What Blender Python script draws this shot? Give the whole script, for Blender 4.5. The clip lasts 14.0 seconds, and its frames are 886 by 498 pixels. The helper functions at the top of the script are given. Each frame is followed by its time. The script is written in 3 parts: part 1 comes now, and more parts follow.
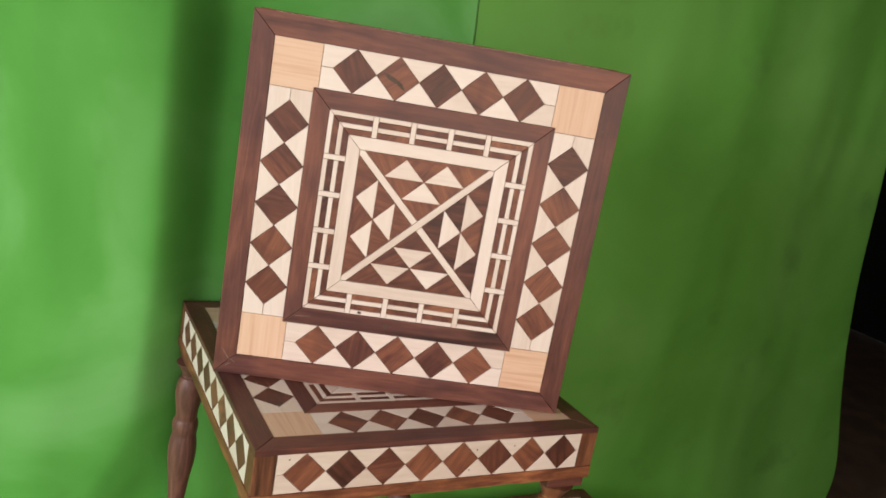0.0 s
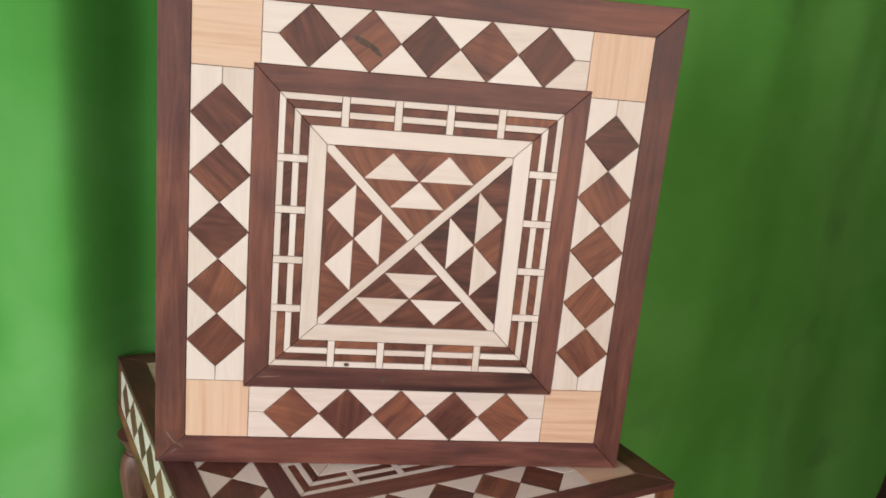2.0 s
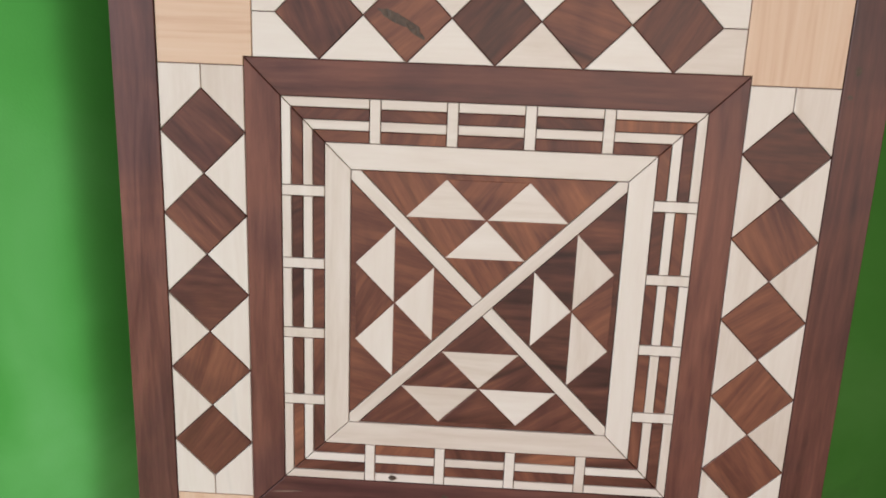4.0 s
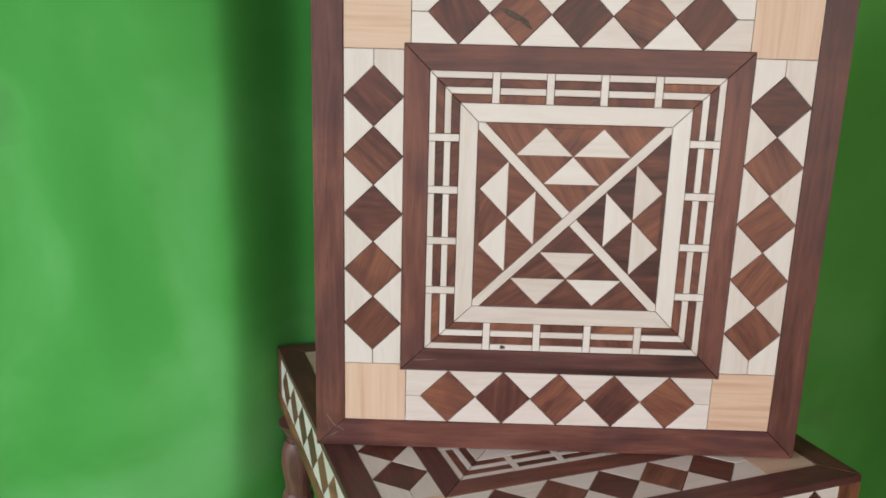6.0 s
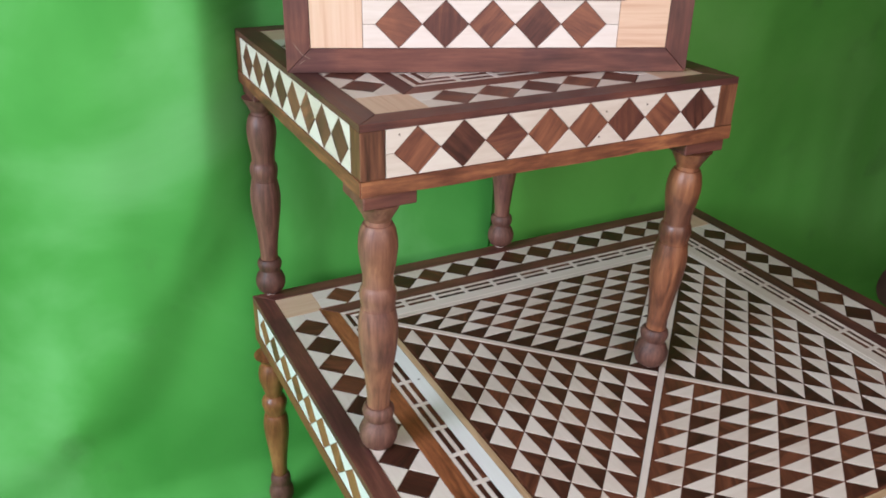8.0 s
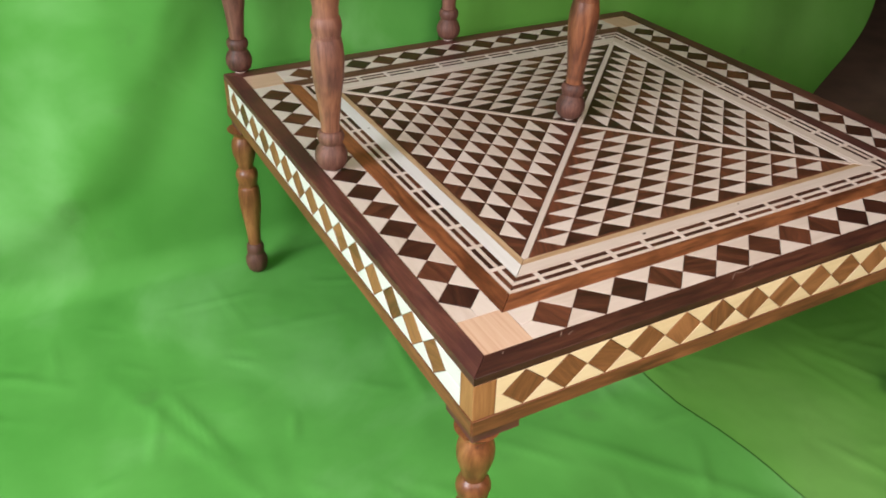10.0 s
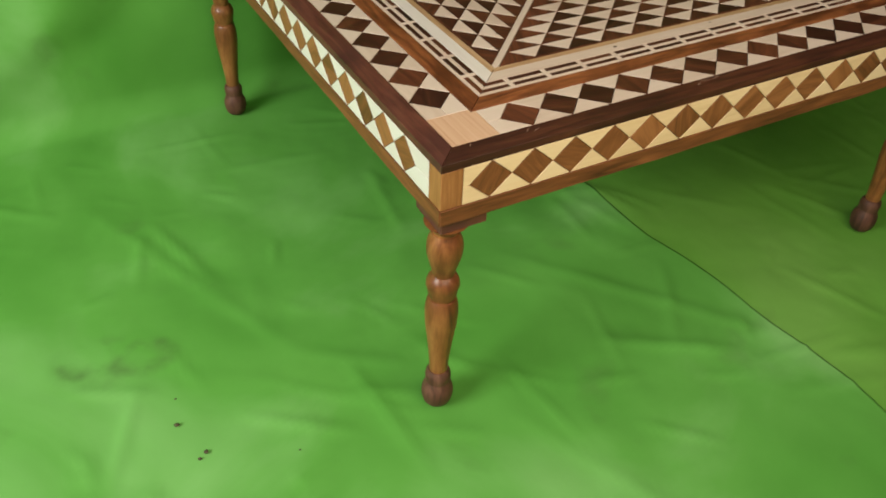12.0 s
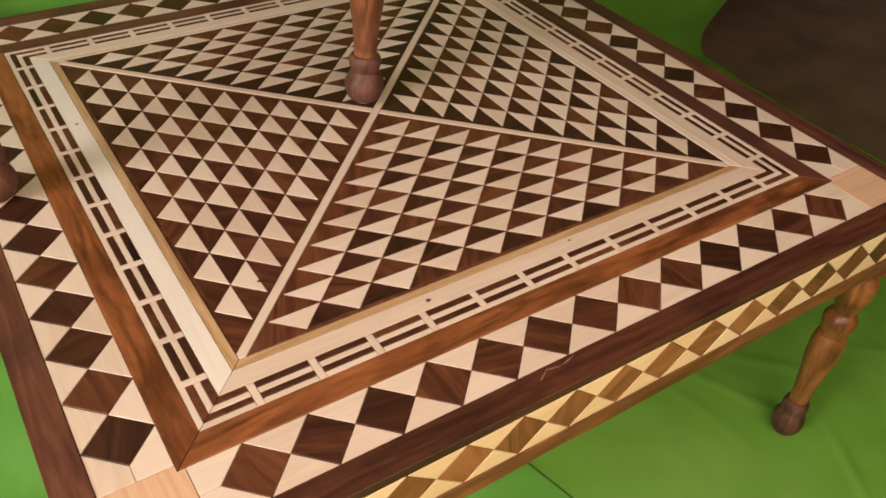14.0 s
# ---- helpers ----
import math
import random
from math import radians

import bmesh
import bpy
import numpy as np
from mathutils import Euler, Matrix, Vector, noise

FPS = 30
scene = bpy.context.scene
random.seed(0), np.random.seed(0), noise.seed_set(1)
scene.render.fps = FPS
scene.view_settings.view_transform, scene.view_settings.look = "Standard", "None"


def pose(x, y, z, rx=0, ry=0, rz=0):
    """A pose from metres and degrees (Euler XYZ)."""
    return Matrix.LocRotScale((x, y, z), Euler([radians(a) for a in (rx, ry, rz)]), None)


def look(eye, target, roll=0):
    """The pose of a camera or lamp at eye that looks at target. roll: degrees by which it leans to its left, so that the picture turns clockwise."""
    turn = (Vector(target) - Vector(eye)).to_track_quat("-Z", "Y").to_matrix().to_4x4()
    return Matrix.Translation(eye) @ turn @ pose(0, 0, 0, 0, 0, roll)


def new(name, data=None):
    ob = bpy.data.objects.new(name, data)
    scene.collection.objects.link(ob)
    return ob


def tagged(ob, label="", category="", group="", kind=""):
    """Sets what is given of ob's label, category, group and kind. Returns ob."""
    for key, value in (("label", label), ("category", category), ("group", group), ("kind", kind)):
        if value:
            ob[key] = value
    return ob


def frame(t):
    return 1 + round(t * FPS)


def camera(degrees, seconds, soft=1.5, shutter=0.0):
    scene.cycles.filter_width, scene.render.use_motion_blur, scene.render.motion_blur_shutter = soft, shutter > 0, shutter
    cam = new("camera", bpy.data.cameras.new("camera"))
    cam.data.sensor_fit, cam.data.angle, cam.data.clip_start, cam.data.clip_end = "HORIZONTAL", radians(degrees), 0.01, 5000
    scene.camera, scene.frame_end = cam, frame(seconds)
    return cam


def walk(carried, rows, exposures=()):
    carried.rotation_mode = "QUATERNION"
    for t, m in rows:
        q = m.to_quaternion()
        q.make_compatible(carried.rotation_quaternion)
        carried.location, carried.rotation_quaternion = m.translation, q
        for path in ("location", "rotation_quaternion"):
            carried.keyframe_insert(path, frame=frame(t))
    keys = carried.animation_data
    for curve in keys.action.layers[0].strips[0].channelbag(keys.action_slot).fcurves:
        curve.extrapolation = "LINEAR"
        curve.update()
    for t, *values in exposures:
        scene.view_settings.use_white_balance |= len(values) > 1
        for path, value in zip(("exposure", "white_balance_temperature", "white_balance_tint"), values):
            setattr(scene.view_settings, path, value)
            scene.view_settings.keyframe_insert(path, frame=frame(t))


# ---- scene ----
# Camera: hand-held walk round a stack of inlaid tables.
cam = camera(55.86, 14.0, soft=1.8)
ROWS = [
    (0.0, -0.2718, -0.4097, 1.4384, 75.94, -9.90, -26.30),
    (0.5, -0.2571, -0.2783, 1.4273, 75.96, -7.94, -27.04),
    (1.0, -0.2443, -0.2091, 1.4182, 75.13, -6.95, -27.71),
    (1.5, -0.2135, -0.1733, 1.4086, 74.65, -5.96, -28.57),
    (2.0, -0.1526, -0.1100, 1.3963, 75.12, -5.33, -29.20),
    (2.5, -0.0476, -0.0142, 1.3802, 74.37, -3.80, -23.68),
    (3.0, 0.0250, 0.0725, 1.3607, 73.92, -1.96, -18.91),
    (3.2, 0.0408, 0.1134, 1.3508, 74.10, -2.06, -19.04),
    (5.3, -0.0056, 0.0116, 1.4111, 76.30, -2.35, -17.70),
    (5.5, -0.0518, -0.0286, 1.4069, 76.00, -2.13, -18.51),
    (6.0, -0.1624, -0.0935, 1.3621, 75.11, -1.50, -20.52),
    (6.5, -0.2333, -0.1177, 1.2821, 70.12, -1.81, -24.95),
    (7.0, -0.2382, -0.1235, 1.2217, 66.29, -1.10, -25.75),
    (7.5, -0.2547, -0.1733, 1.1866, 65.24, -1.21, -26.16),
    (8.0, -0.2897, -0.2965, 1.1840, 63.94, -1.04, -26.68),
    (8.5, -0.3337, -0.4212, 1.1753, 63.00, -0.71, -27.22),
    (9.0, -0.3622, -0.4968, 1.1424, 61.90, -1.00, -28.26),
    (9.2, -0.3611, -0.5181, 1.1289, 60.99, -1.06, -28.14),
    (11.3, -0.3716, -0.6445, 1.0194, 52.99, -1.02, -28.80),
    (11.5, -0.3714, -0.6495, 1.0192, 52.67, -0.98, -28.90),
    (12.0, -0.3884, -0.6826, 0.9921, 50.04, -1.76, -28.55),
    (12.5, -0.3616, -0.6811, 0.9962, 50.14, -1.68, -28.66),
    (13.0, -0.2663, -0.6186, 1.0132, 51.08, -2.33, -30.52),
    (13.5, -0.1185, -0.4762, 1.0184, 51.59, -3.21, -33.07),
    (14.0, 0.0298, -0.3395, 1.0199, 50.30, -2.76, -32.90),
]
walk(cam, [(t, pose(x, y, z, rx, ry, rz)) for t, x, y, z, rx, ry, rz in ROWS], [
    (0.0, -0.24, 7100, 24), (1.0, -0.20, 6900, 22), (3.0, -0.40, 6400, 20), (5.5, -0.46, 6150, 15), (7.5, -0.09, 5950, 17), (9.0, 0.20, 6150, 27),
    (11.5, -0.16, 7900, 21), (12.5, -0.37, 9000, 18), (13.0, -0.40, 10200, 21), (13.5, -0.24, 10200, 25), (14.0, 0.02, 9300, 34)])

# World and light: a dim closed room, daylight through two openings.
world = bpy.data.worlds.new("world")
scene.world = world
world.use_nodes = True
sky = world.node_tree.nodes.new("ShaderNodeTexSky")
sky.sky_type, sky.sun_disc, sky.sun_elevation, sky.sun_rotation = "NISHITA", False, radians(40), radians(250)
world.node_tree.links.new(sky.outputs[0], world.node_tree.nodes["Background"].inputs[0])
world.node_tree.nodes["Background"].inputs[1].default_value = 0.1


def area_lamp(name, eye, target, width, height, watts, colour):
    data = bpy.data.lights.new(name, "AREA")
    data.shape, data.size, data.size_y, data.energy, data.color = "RECTANGLE", width, height, watts, colour
    ob = new(name, data)
    ob.matrix_world = look(eye, target)
    return ob


area_lamp("window_light", (-2.72, -0.25, 1.75), (0.0, 0.6, 0.6), 1.5, 1.0, 138, (0.84, 0.955, 1.0))
area_lamp("front_window_light", (0.0, -1.02, 1.32), (0.0, 0.5, 0.5), 1.6, 1.0, 28, (1.0, 0.925, 0.79))


# ---- materials ----
def material(name):
    mat = bpy.data.materials.new(name)
    mat.use_nodes = True
    nodes, links = mat.node_tree.nodes, mat.node_tree.links
    return mat, nodes, links, nodes["Principled BSDF"]


def ramp(nodes, stops):
    node = nodes.new("ShaderNodeValToRGB")
    for i, (at, colour) in enumerate(stops):
        e = node.color_ramp.elements[i] if i < 2 else node.color_ramp.elements.new(at)
        e.position, e.color = at, (*colour, 1)
    return node


def wood(name, dark, mid, light, along=(4, 34, 34), fine=1.0, spread=0.42, rough=0.46, coat=0.05, tone=0.3, bump=0.12, knot=0.75, spin=0.0, patch=None, patch_size=9.0):
    """Sawn wood: grain drawn out along one axis, each piece with its own cut and tone."""
    mat, nodes, links, bsdf = material(name)
    coords, info = nodes.new("ShaderNodeTexCoord"), nodes.new("ShaderNodeObjectInfo")
    far = nodes.new("ShaderNodeVectorMath")
    far.operation = "MULTIPLY_ADD"
    links.new(info.outputs["Random"], far.inputs[0])
    far.inputs[1].default_value = (37.0, 61.0, 23.0)
    stretch = nodes.new("ShaderNodeMapping")
    stretch.inputs["Scale"].default_value = along
    # loose pieces are sawn with the grain at any angle
    swing, angle = nodes.new("ShaderNodeVectorRotate"), nodes.new("ShaderNodeMath")
    swing.rotation_type, angle.operation = "Z_AXIS", "MULTIPLY"
    angle.inputs[1].default_value = spin * 40
    links.new(info.outputs["Random"], angle.inputs[0])
    links.new(angle.outputs[0], swing.inputs["Angle"])
    links.new(coords.outputs["Object"], swing.inputs["Vector"])
    links.new(swing.outputs[0], far.inputs[2])
    links.new(far.outputs[0], stretch.inputs["Vector"])
    broad = nodes.new("ShaderNodeTexNoise")
    broad.inputs["Scale"].default_value, broad.inputs["Detail"].default_value, broad.inputs["Distortion"].default_value = 1.5, 4, 1.7
    links.new(stretch.outputs[0], broad.inputs["Vector"])
    lines = nodes.new("ShaderNodeTexNoise")
    lines.inputs["Scale"].default_value, lines.inputs["Detail"].default_value, lines.inputs["Roughness"].default_value = 9 * fine, 5, 0.65
    links.new(stretch.outputs[0], lines.inputs["Vector"])
    mix = nodes.new("ShaderNodeMix")
    mix.inputs["Factor"].default_value = 0.38
    links.new(broad.outputs["Fac"], mix.inputs[2])
    links.new(lines.outputs["Fac"], mix.inputs[3])
    shade = nodes.new("ShaderNodeMath")
    shade.operation = "MULTIPLY_ADD"
    shade.inputs[1].default_value = tone
    links.new(info.outputs["Random"], shade.inputs[0])
    links.new(mix.outputs[0], shade.inputs[2])
    shift = nodes.new("ShaderNodeMath")
    shift.operation = "SUBTRACT"
    shift.inputs[1].default_value = tone / 2
    links.new(shade.outputs[0], shift.inputs[0])
    colour = ramp(nodes, [(0.5 - spread / 2, dark), (0.5 + spread / 2, light), (0.5, mid)])
    links.new(shift.outputs[0], colour.inputs[0])
    # sparse dark knots and streaks
    knots, spot, stain = nodes.new("ShaderNodeTexNoise"), nodes.new("ShaderNodeMapRange"), nodes.new("ShaderNodeMix")
    knots.inputs["Scale"].default_value, knots.inputs["Detail"].default_value, knots.inputs["Distortion"].default_value = 0.9, 3, 1.0
    links.new(stretch.outputs[0], knots.inputs["Vector"])
    spot.inputs["From Min"].default_value, spot.inputs["From Max"].default_value, spot.inputs["To Max"].default_value = 0.66, 0.76, knot
    links.new(knots.outputs["Fac"], spot.inputs["Value"])
    stain.data_type = "RGBA"
    links.new(spot.outputs[0], stain.inputs["Factor"])
    tint = colour.outputs[0]
    if patch:
        # heartwood and sapwood: broad patches of a second colour with a soft, wandering edge
        heart, edge, blend = nodes.new("ShaderNodeTexNoise"), nodes.new("ShaderNodeMapRange"), nodes.new("ShaderNodeMix")
        heart.inputs["Scale"].default_value, heart.inputs["Detail"].default_value, heart.inputs["Distortion"].default_value = patch_size, 3, 0.8
        links.new(far.outputs[0], heart.inputs["Vector"])
        edge.inputs["From Min"].default_value, edge.inputs["From Max"].default_value, edge.inputs["To Max"].default_value = 0.46, 0.62, 0.8
        links.new(heart.outputs["Fac"], edge.inputs["Value"])
        blend.data_type, blend.blend_type = "RGBA", "MULTIPLY"
        links.new(edge.outputs[0], blend.inputs["Factor"])
        links.new(tint, blend.inputs["A"])
        blend.inputs["B"].default_value = (*patch, 1)
        tint = blend.outputs["Result"]
    links.new(tint, stain.inputs["A"])
    stain.inputs["B"].default_value = (dark[0] * 0.4, dark[1] * 0.45, dark[2] * 0.6, 1)
    links.new(stain.outputs["Result"], bsdf.inputs["Base Color"])
    gloss = nodes.new("ShaderNodeMapRange")
    gloss.inputs["To Min"].default_value, gloss.inputs["To Max"].default_value = rough - 0.1, rough + 0.14
    links.new(broad.outputs["Fac"], gloss.inputs["Value"])
    links.new(gloss.outputs[0], bsdf.inputs["Roughness"])
    bsdf.inputs["Specular IOR Level"].default_value = 0.32
    bsdf.inputs["Coat Weight"].default_value, bsdf.inputs["Coat Roughness"].default_value = coat, 0.3
    relief = nodes.new("ShaderNodeBump")
    relief.inputs["Strength"].default_value, relief.inputs["Distance"].default_value = bump, 0.001
    links.new(lines.outputs["Fac"], relief.inputs["Height"])
    links.new(relief.outputs[0], bsdf.inputs["Normal"])
    return mat


ROSEWOOD = wood("rosewood", (0.038, 0.0125, 0.0085), (0.126, 0.0410, 0.0255), (0.26, 0.094, 0.047), spread=0.58, tone=0.30, spin=1.0, patch=(0.62, 0.60, 0.72), patch_size=14.0)
DARK_ROSEWOOD = wood("dark_rosewood", (0.018, 0.0055, 0.0038), (0.060, 0.0178, 0.0098), (0.160, 0.050, 0.024), spread=0.54, tone=0.30, spin=1.0)
RAIL = wood("rosewood_rail", (0.034, 0.0115, 0.0090), (0.116, 0.0385, 0.0270), (0.215, 0.078, 0.050), along=(3, 30, 30), spread=0.56, tone=0.16, patch=(0.60, 0.62, 0.78), patch_size=7.0)
POST = wood("rosewood_post", (0.042, 0.015, 0.008), (0.135, 0.048, 0.024), (0.25, 0.100, 0.043), along=(34, 3, 34), tone=0.14)
APRON = wood("rosewood_apron", (0.040, 0.013, 0.008), (0.135, 0.043, 0.021), (0.29, 0.108, 0.044), along=(5, 30, 30), tone=0.12, patch=(1.45, 1.5, 1.5), patch_size=9.0)
INNER = wood("orange_rosewood", (0.090, 0.027, 0.011), (0.265, 0.086, 0.032), (0.42, 0.160, 0.060), along=(4, 26, 26), tone=0.12, patch=(0.55, 0.5, 0.5), patch_size=8.0)
TURNED = wood("turned_rosewood", (0.040, 0.017, 0.012), (0.125, 0.051, 0.037), (0.22, 0.098, 0.066), along=(30, 30, 3.5), rough=0.50, coat=0.04, tone=0.16, patch=(1.5, 1.45, 1.1), patch_size=7.0)
WARM_POST = wood("warm_post", (0.11, 0.042, 0.016), (0.27, 0.110, 0.040), (0.40, 0.185, 0.072), along=(34, 3, 34), tone=0.14)
WARM_APRON = wood("warm_apron", (0.065, 0.022, 0.010), (0.19, 0.066, 0.026), (0.32, 0.125, 0.048), along=(3, 34, 34), tone=0.12)
WARM_DIAMOND = wood("warm_diamond", (0.075, 0.030, 0.012), (0.20, 0.074, 0.028), (0.32, 0.132, 0.052), tone=0.32, spin=1.0)
WARM_TURNED = wood("warm_turned", (0.055, 0.018, 0.009), (0.235, 0.086, 0.030), (0.39, 0.168, 0.060), along=(26, 26, 4.0), spread=0.42, rough=0.36, coat=0.15, tone=0.12, patch=(0.62, 0.55, 0.6), patch_size=10.0)
MOTTLED_TURNED = wood("mottled_turned", (0.060, 0.020, 0.010), (0.20, 0.072, 0.032), (0.34, 0.140, 0.058), along=(26, 26, 4.0), rough=0.38, coat=0.12, tone=0.1, patch=(0.40, 0.42, 0.6), patch_size=9.0)
# Greyer wood of the feet; darkening towards the floor is put into its colour.
FOOT = wood("darkened_foot", (0.036, 0.016, 0.012), (0.104, 0.043, 0.030), (0.18, 0.082, 0.056), along=(30, 30, 6), rough=0.55, coat=0.0, tone=0.2)
PALE = wood("pale_wood", (0.49, 0.375, 0.305), (0.60, 0.495, 0.43), (0.66, 0.57, 0.51), tone=0.38, spread=0.8, rough=0.42, coat=0.22, bump=0.05, knot=0.12)
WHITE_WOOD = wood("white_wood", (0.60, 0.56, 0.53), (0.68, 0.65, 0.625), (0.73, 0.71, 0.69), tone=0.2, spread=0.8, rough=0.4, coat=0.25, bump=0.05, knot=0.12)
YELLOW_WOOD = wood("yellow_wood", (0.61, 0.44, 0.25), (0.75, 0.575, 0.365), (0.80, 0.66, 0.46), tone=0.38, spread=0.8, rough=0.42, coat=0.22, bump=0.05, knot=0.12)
DARK_RAIL = wood("dark_rail", (0.016, 0.0055, 0.0045), (0.056, 0.0165, 0.0105), (0.12, 0.038, 0.020), along=(3, 30, 30), tone=0.1, patch=(0.55, 0.55, 0.65), patch_size=6.0)
PINE = wood("pine", (0.42, 0.225, 0.135), (0.575, 0.37, 0.255), (0.63, 0.445, 0.33), along=(60, 2.2, 60), fine=0.45, tone=0.15, spread=0.6, rough=0.45, bump=0.05, knot=0.15)
TAN = wood("tan_wood", (0.30, 0.17, 0.085), (0.45, 0.29, 0.165), (0.54, 0.385, 0.24), tone=0.15)


def cloth_material(name, base, deep, pale):
    mat, nodes, links, bsdf = material(name)
    geo = nodes.new("ShaderNodeNewGeometry")
    broad, small = nodes.new("ShaderNodeTexNoise"), nodes.new("ShaderNodeTexNoise")
    broad.inputs["Scale"].default_value, broad.inputs["Detail"].default_value, broad.inputs["Distortion"].default_value = 2.2, 5, 0.6
    small.inputs["Scale"].default_value, small.inputs["Detail"].default_value = 420, 2
    for n in (broad, small):
        links.new(geo.outputs["Position"], n.inputs["Vector"])
    colour = ramp(nodes, [(0.30, deep), (0.68, pale), (0.5, base)])
    links.new(broad.outputs["Fac"], colour.inputs[0])
    # smudges trodden into the fabric
    marks = nodes.new("ShaderNodeTexNoise")
    marks.inputs["Scale"].default_value, marks.inputs["Detail"].default_value = 5.5, 6
    links.new(geo.outputs["Position"], marks.inputs["Vector"])
    limit = nodes.new("ShaderNodeMapRange")
    limit.inputs["From Min"].default_value, limit.inputs["From Max"].default_value, limit.inputs["To Max"].default_value = 0.62, 0.82, 0.5
    links.new(marks.outputs["Fac"], limit.inputs["Value"])
    dirt = nodes.new("ShaderNodeMix")
    dirt.data_type = "RGBA"
    links.new(colour.outputs[0], dirt.inputs["A"])
    # two scuffed heel rings
    worn = limit.outputs[0]
    speckle, broken = nodes.new("ShaderNodeTexNoise"), nodes.new("ShaderNodeMapRange")
    speckle.inputs["Scale"].default_value, speckle.inputs["Detail"].default_value = 15, 5
    links.new(geo.outputs["Position"], speckle.inputs["Vector"])
    broken.inputs["From Min"].default_value, broken.inputs["From Max"].default_value = 0.40, 0.62
    links.new(speckle.outputs["Fac"], broken.inputs["Value"])
    for at in ((-0.360, 0.425, 0.0), (-0.279, 0.380, 0.0)):
        gap = nodes.new("ShaderNodeVectorMath")
        gap.operation = "DISTANCE"
        gap.inputs[1].default_value = at
        warp = nodes.new("ShaderNodeVectorMath")
        warp.operation = "MULTIPLY_ADD"
        warp.inputs[1].default_value = (0.12, 0.12, 0)
        links.new(marks.outputs["Color"], warp.inputs[0])
        links.new(geo.outputs["Position"], warp.inputs[2])
        links.new(warp.outputs[0], gap.inputs[0])
        band = ramp(nodes, [(0.006, (0, 0, 0)), (0.052, (0, 0, 0)), (0.033, (0.62, 0.62, 0.62))])
        links.new(gap.outputs["Value"], band.inputs[0])
        patchy, total = nodes.new("ShaderNodeMath"), nodes.new("ShaderNodeMath")
        patchy.operation, total.operation, total.use_clamp = "MULTIPLY", "ADD", True
        links.new(band.outputs[0], patchy.inputs[0])
        links.new(broken.outputs[0], patchy.inputs[1])
        links.new(patchy.outputs[0], total.inputs[0])
        links.new(worn, total.inputs[1])
        worn = total.outputs[0]
    links.new(worn, dirt.inputs["Factor"])
    dirt.inputs["B"].default_value = (0.06, 0.12, 0.04, 1)
    links.new(dirt.outputs["Result"], bsdf.inputs["Base Color"])
    bsdf.inputs["Roughness"].default_value = 0.78
    bsdf.inputs["Specular IOR Level"].default_value = 0.12
    relief = nodes.new("ShaderNodeBump")
    relief.inputs["Strength"].default_value, relief.inputs["Distance"].default_value = 0.12, 0.001
    links.new(small.outputs["Fac"], relief.inputs["Height"])
    # crumpled creases
    crumple, rumple = nodes.new("ShaderNodeTexNoise"), nodes.new("ShaderNodeBump")
    crumple.noise_type = "RIDGED_MULTIFRACTAL"
    crumple.inputs["Scale"].default_value, crumple.inputs["Detail"].default_value, crumple.inputs["Distortion"].default_value = 5.2, 3, 0.7
    crumple.inputs["Roughness"].default_value = 0.4
    links.new(geo.outputs["Position"], crumple.inputs["Vector"])
    rumple.inputs["Strength"].default_value, rumple.inputs["Distance"].default_value = 0.58, 0.010
    links.new(crumple.outputs["Fac"], rumple.inputs["Height"])
    links.new(relief.outputs[0], rumple.inputs["Normal"])
    links.new(rumple.outputs[0], bsdf.inputs["Normal"])
    return mat


CLOTH = cloth_material("green_cloth", (0.081, 0.338, 0.063), (0.054, 0.274, 0.042), (0.156, 0.446, 0.136))
# Right width: duller green, with the weaker light there put into its colour.
CLOTH_DIMMED = cloth_material("dimmed_green_cloth", (0.099, 0.322, 0.052), (0.076, 0.276, 0.039), (0.130, 0.358, 0.073))


def plain(name, colour, vary, rough, scale=4.0):
    mat, nodes, links, bsdf = material(name)
    geo, tex = nodes.new("ShaderNodeNewGeometry"), nodes.new("ShaderNodeTexNoise")
    tex.inputs["Scale"].default_value, tex.inputs["Detail"].default_value = scale, 8
    links.new(geo.outputs["Position"], tex.inputs["Vector"])
    tone = ramp(nodes, [(0.3, tuple(c * (1 - vary) for c in colour)), (0.7, tuple(min(1, c * (1 + vary)) for c in colour))])
    links.new(tex.outputs["Fac"], tone.inputs[0])
    links.new(tone.outputs[0], bsdf.inputs["Base Color"])
    bsdf.inputs["Roughness"].default_value = rough
    relief = nodes.new("ShaderNodeBump")
    relief.inputs["Strength"].default_value, relief.inputs["Distance"].default_value = 0.3, 0.004
    links.new(tex.outputs["Fac"], relief.inputs["Height"])
    links.new(relief.outputs[0], bsdf.inputs["Normal"])
    return mat


PLASTER = plain("plaster", (0.11, 0.105, 0.095), 0.08, 0.9)
# The lack of light behind the cloth is put into this near-black colour.
UNLIT_WALL = plain("unlit_wall", (0.012, 0.012, 0.013), 0.3, 0.9)
EARTH_DARK = plain("dark_dirt", (0.075, 0.068, 0.035), 0.3, 0.9, 60.0)
EARTH = plain("brown_floor", (0.215, 0.140, 0.095), 0.25, 0.8, 7.0)


# ---- helpers for meshes ----
def mesh_object(name, bm, mat, parent=None, label="", smooth=False):
    me = bpy.data.meshes.new(name)
    bm.normal_update()
    bm.to_mesh(me)
    bm.free()
    me.materials.append(mat)
    if smooth:
        for poly in me.polygons:
            poly.use_smooth = True
    ob = new(name, me)
    if parent:
        ob.parent = parent
    return tagged(ob, label)


def part(name, bm, mat, parent, label="", smooth=False):
    return mesh_object(name, bm, mat, parent, label, smooth)


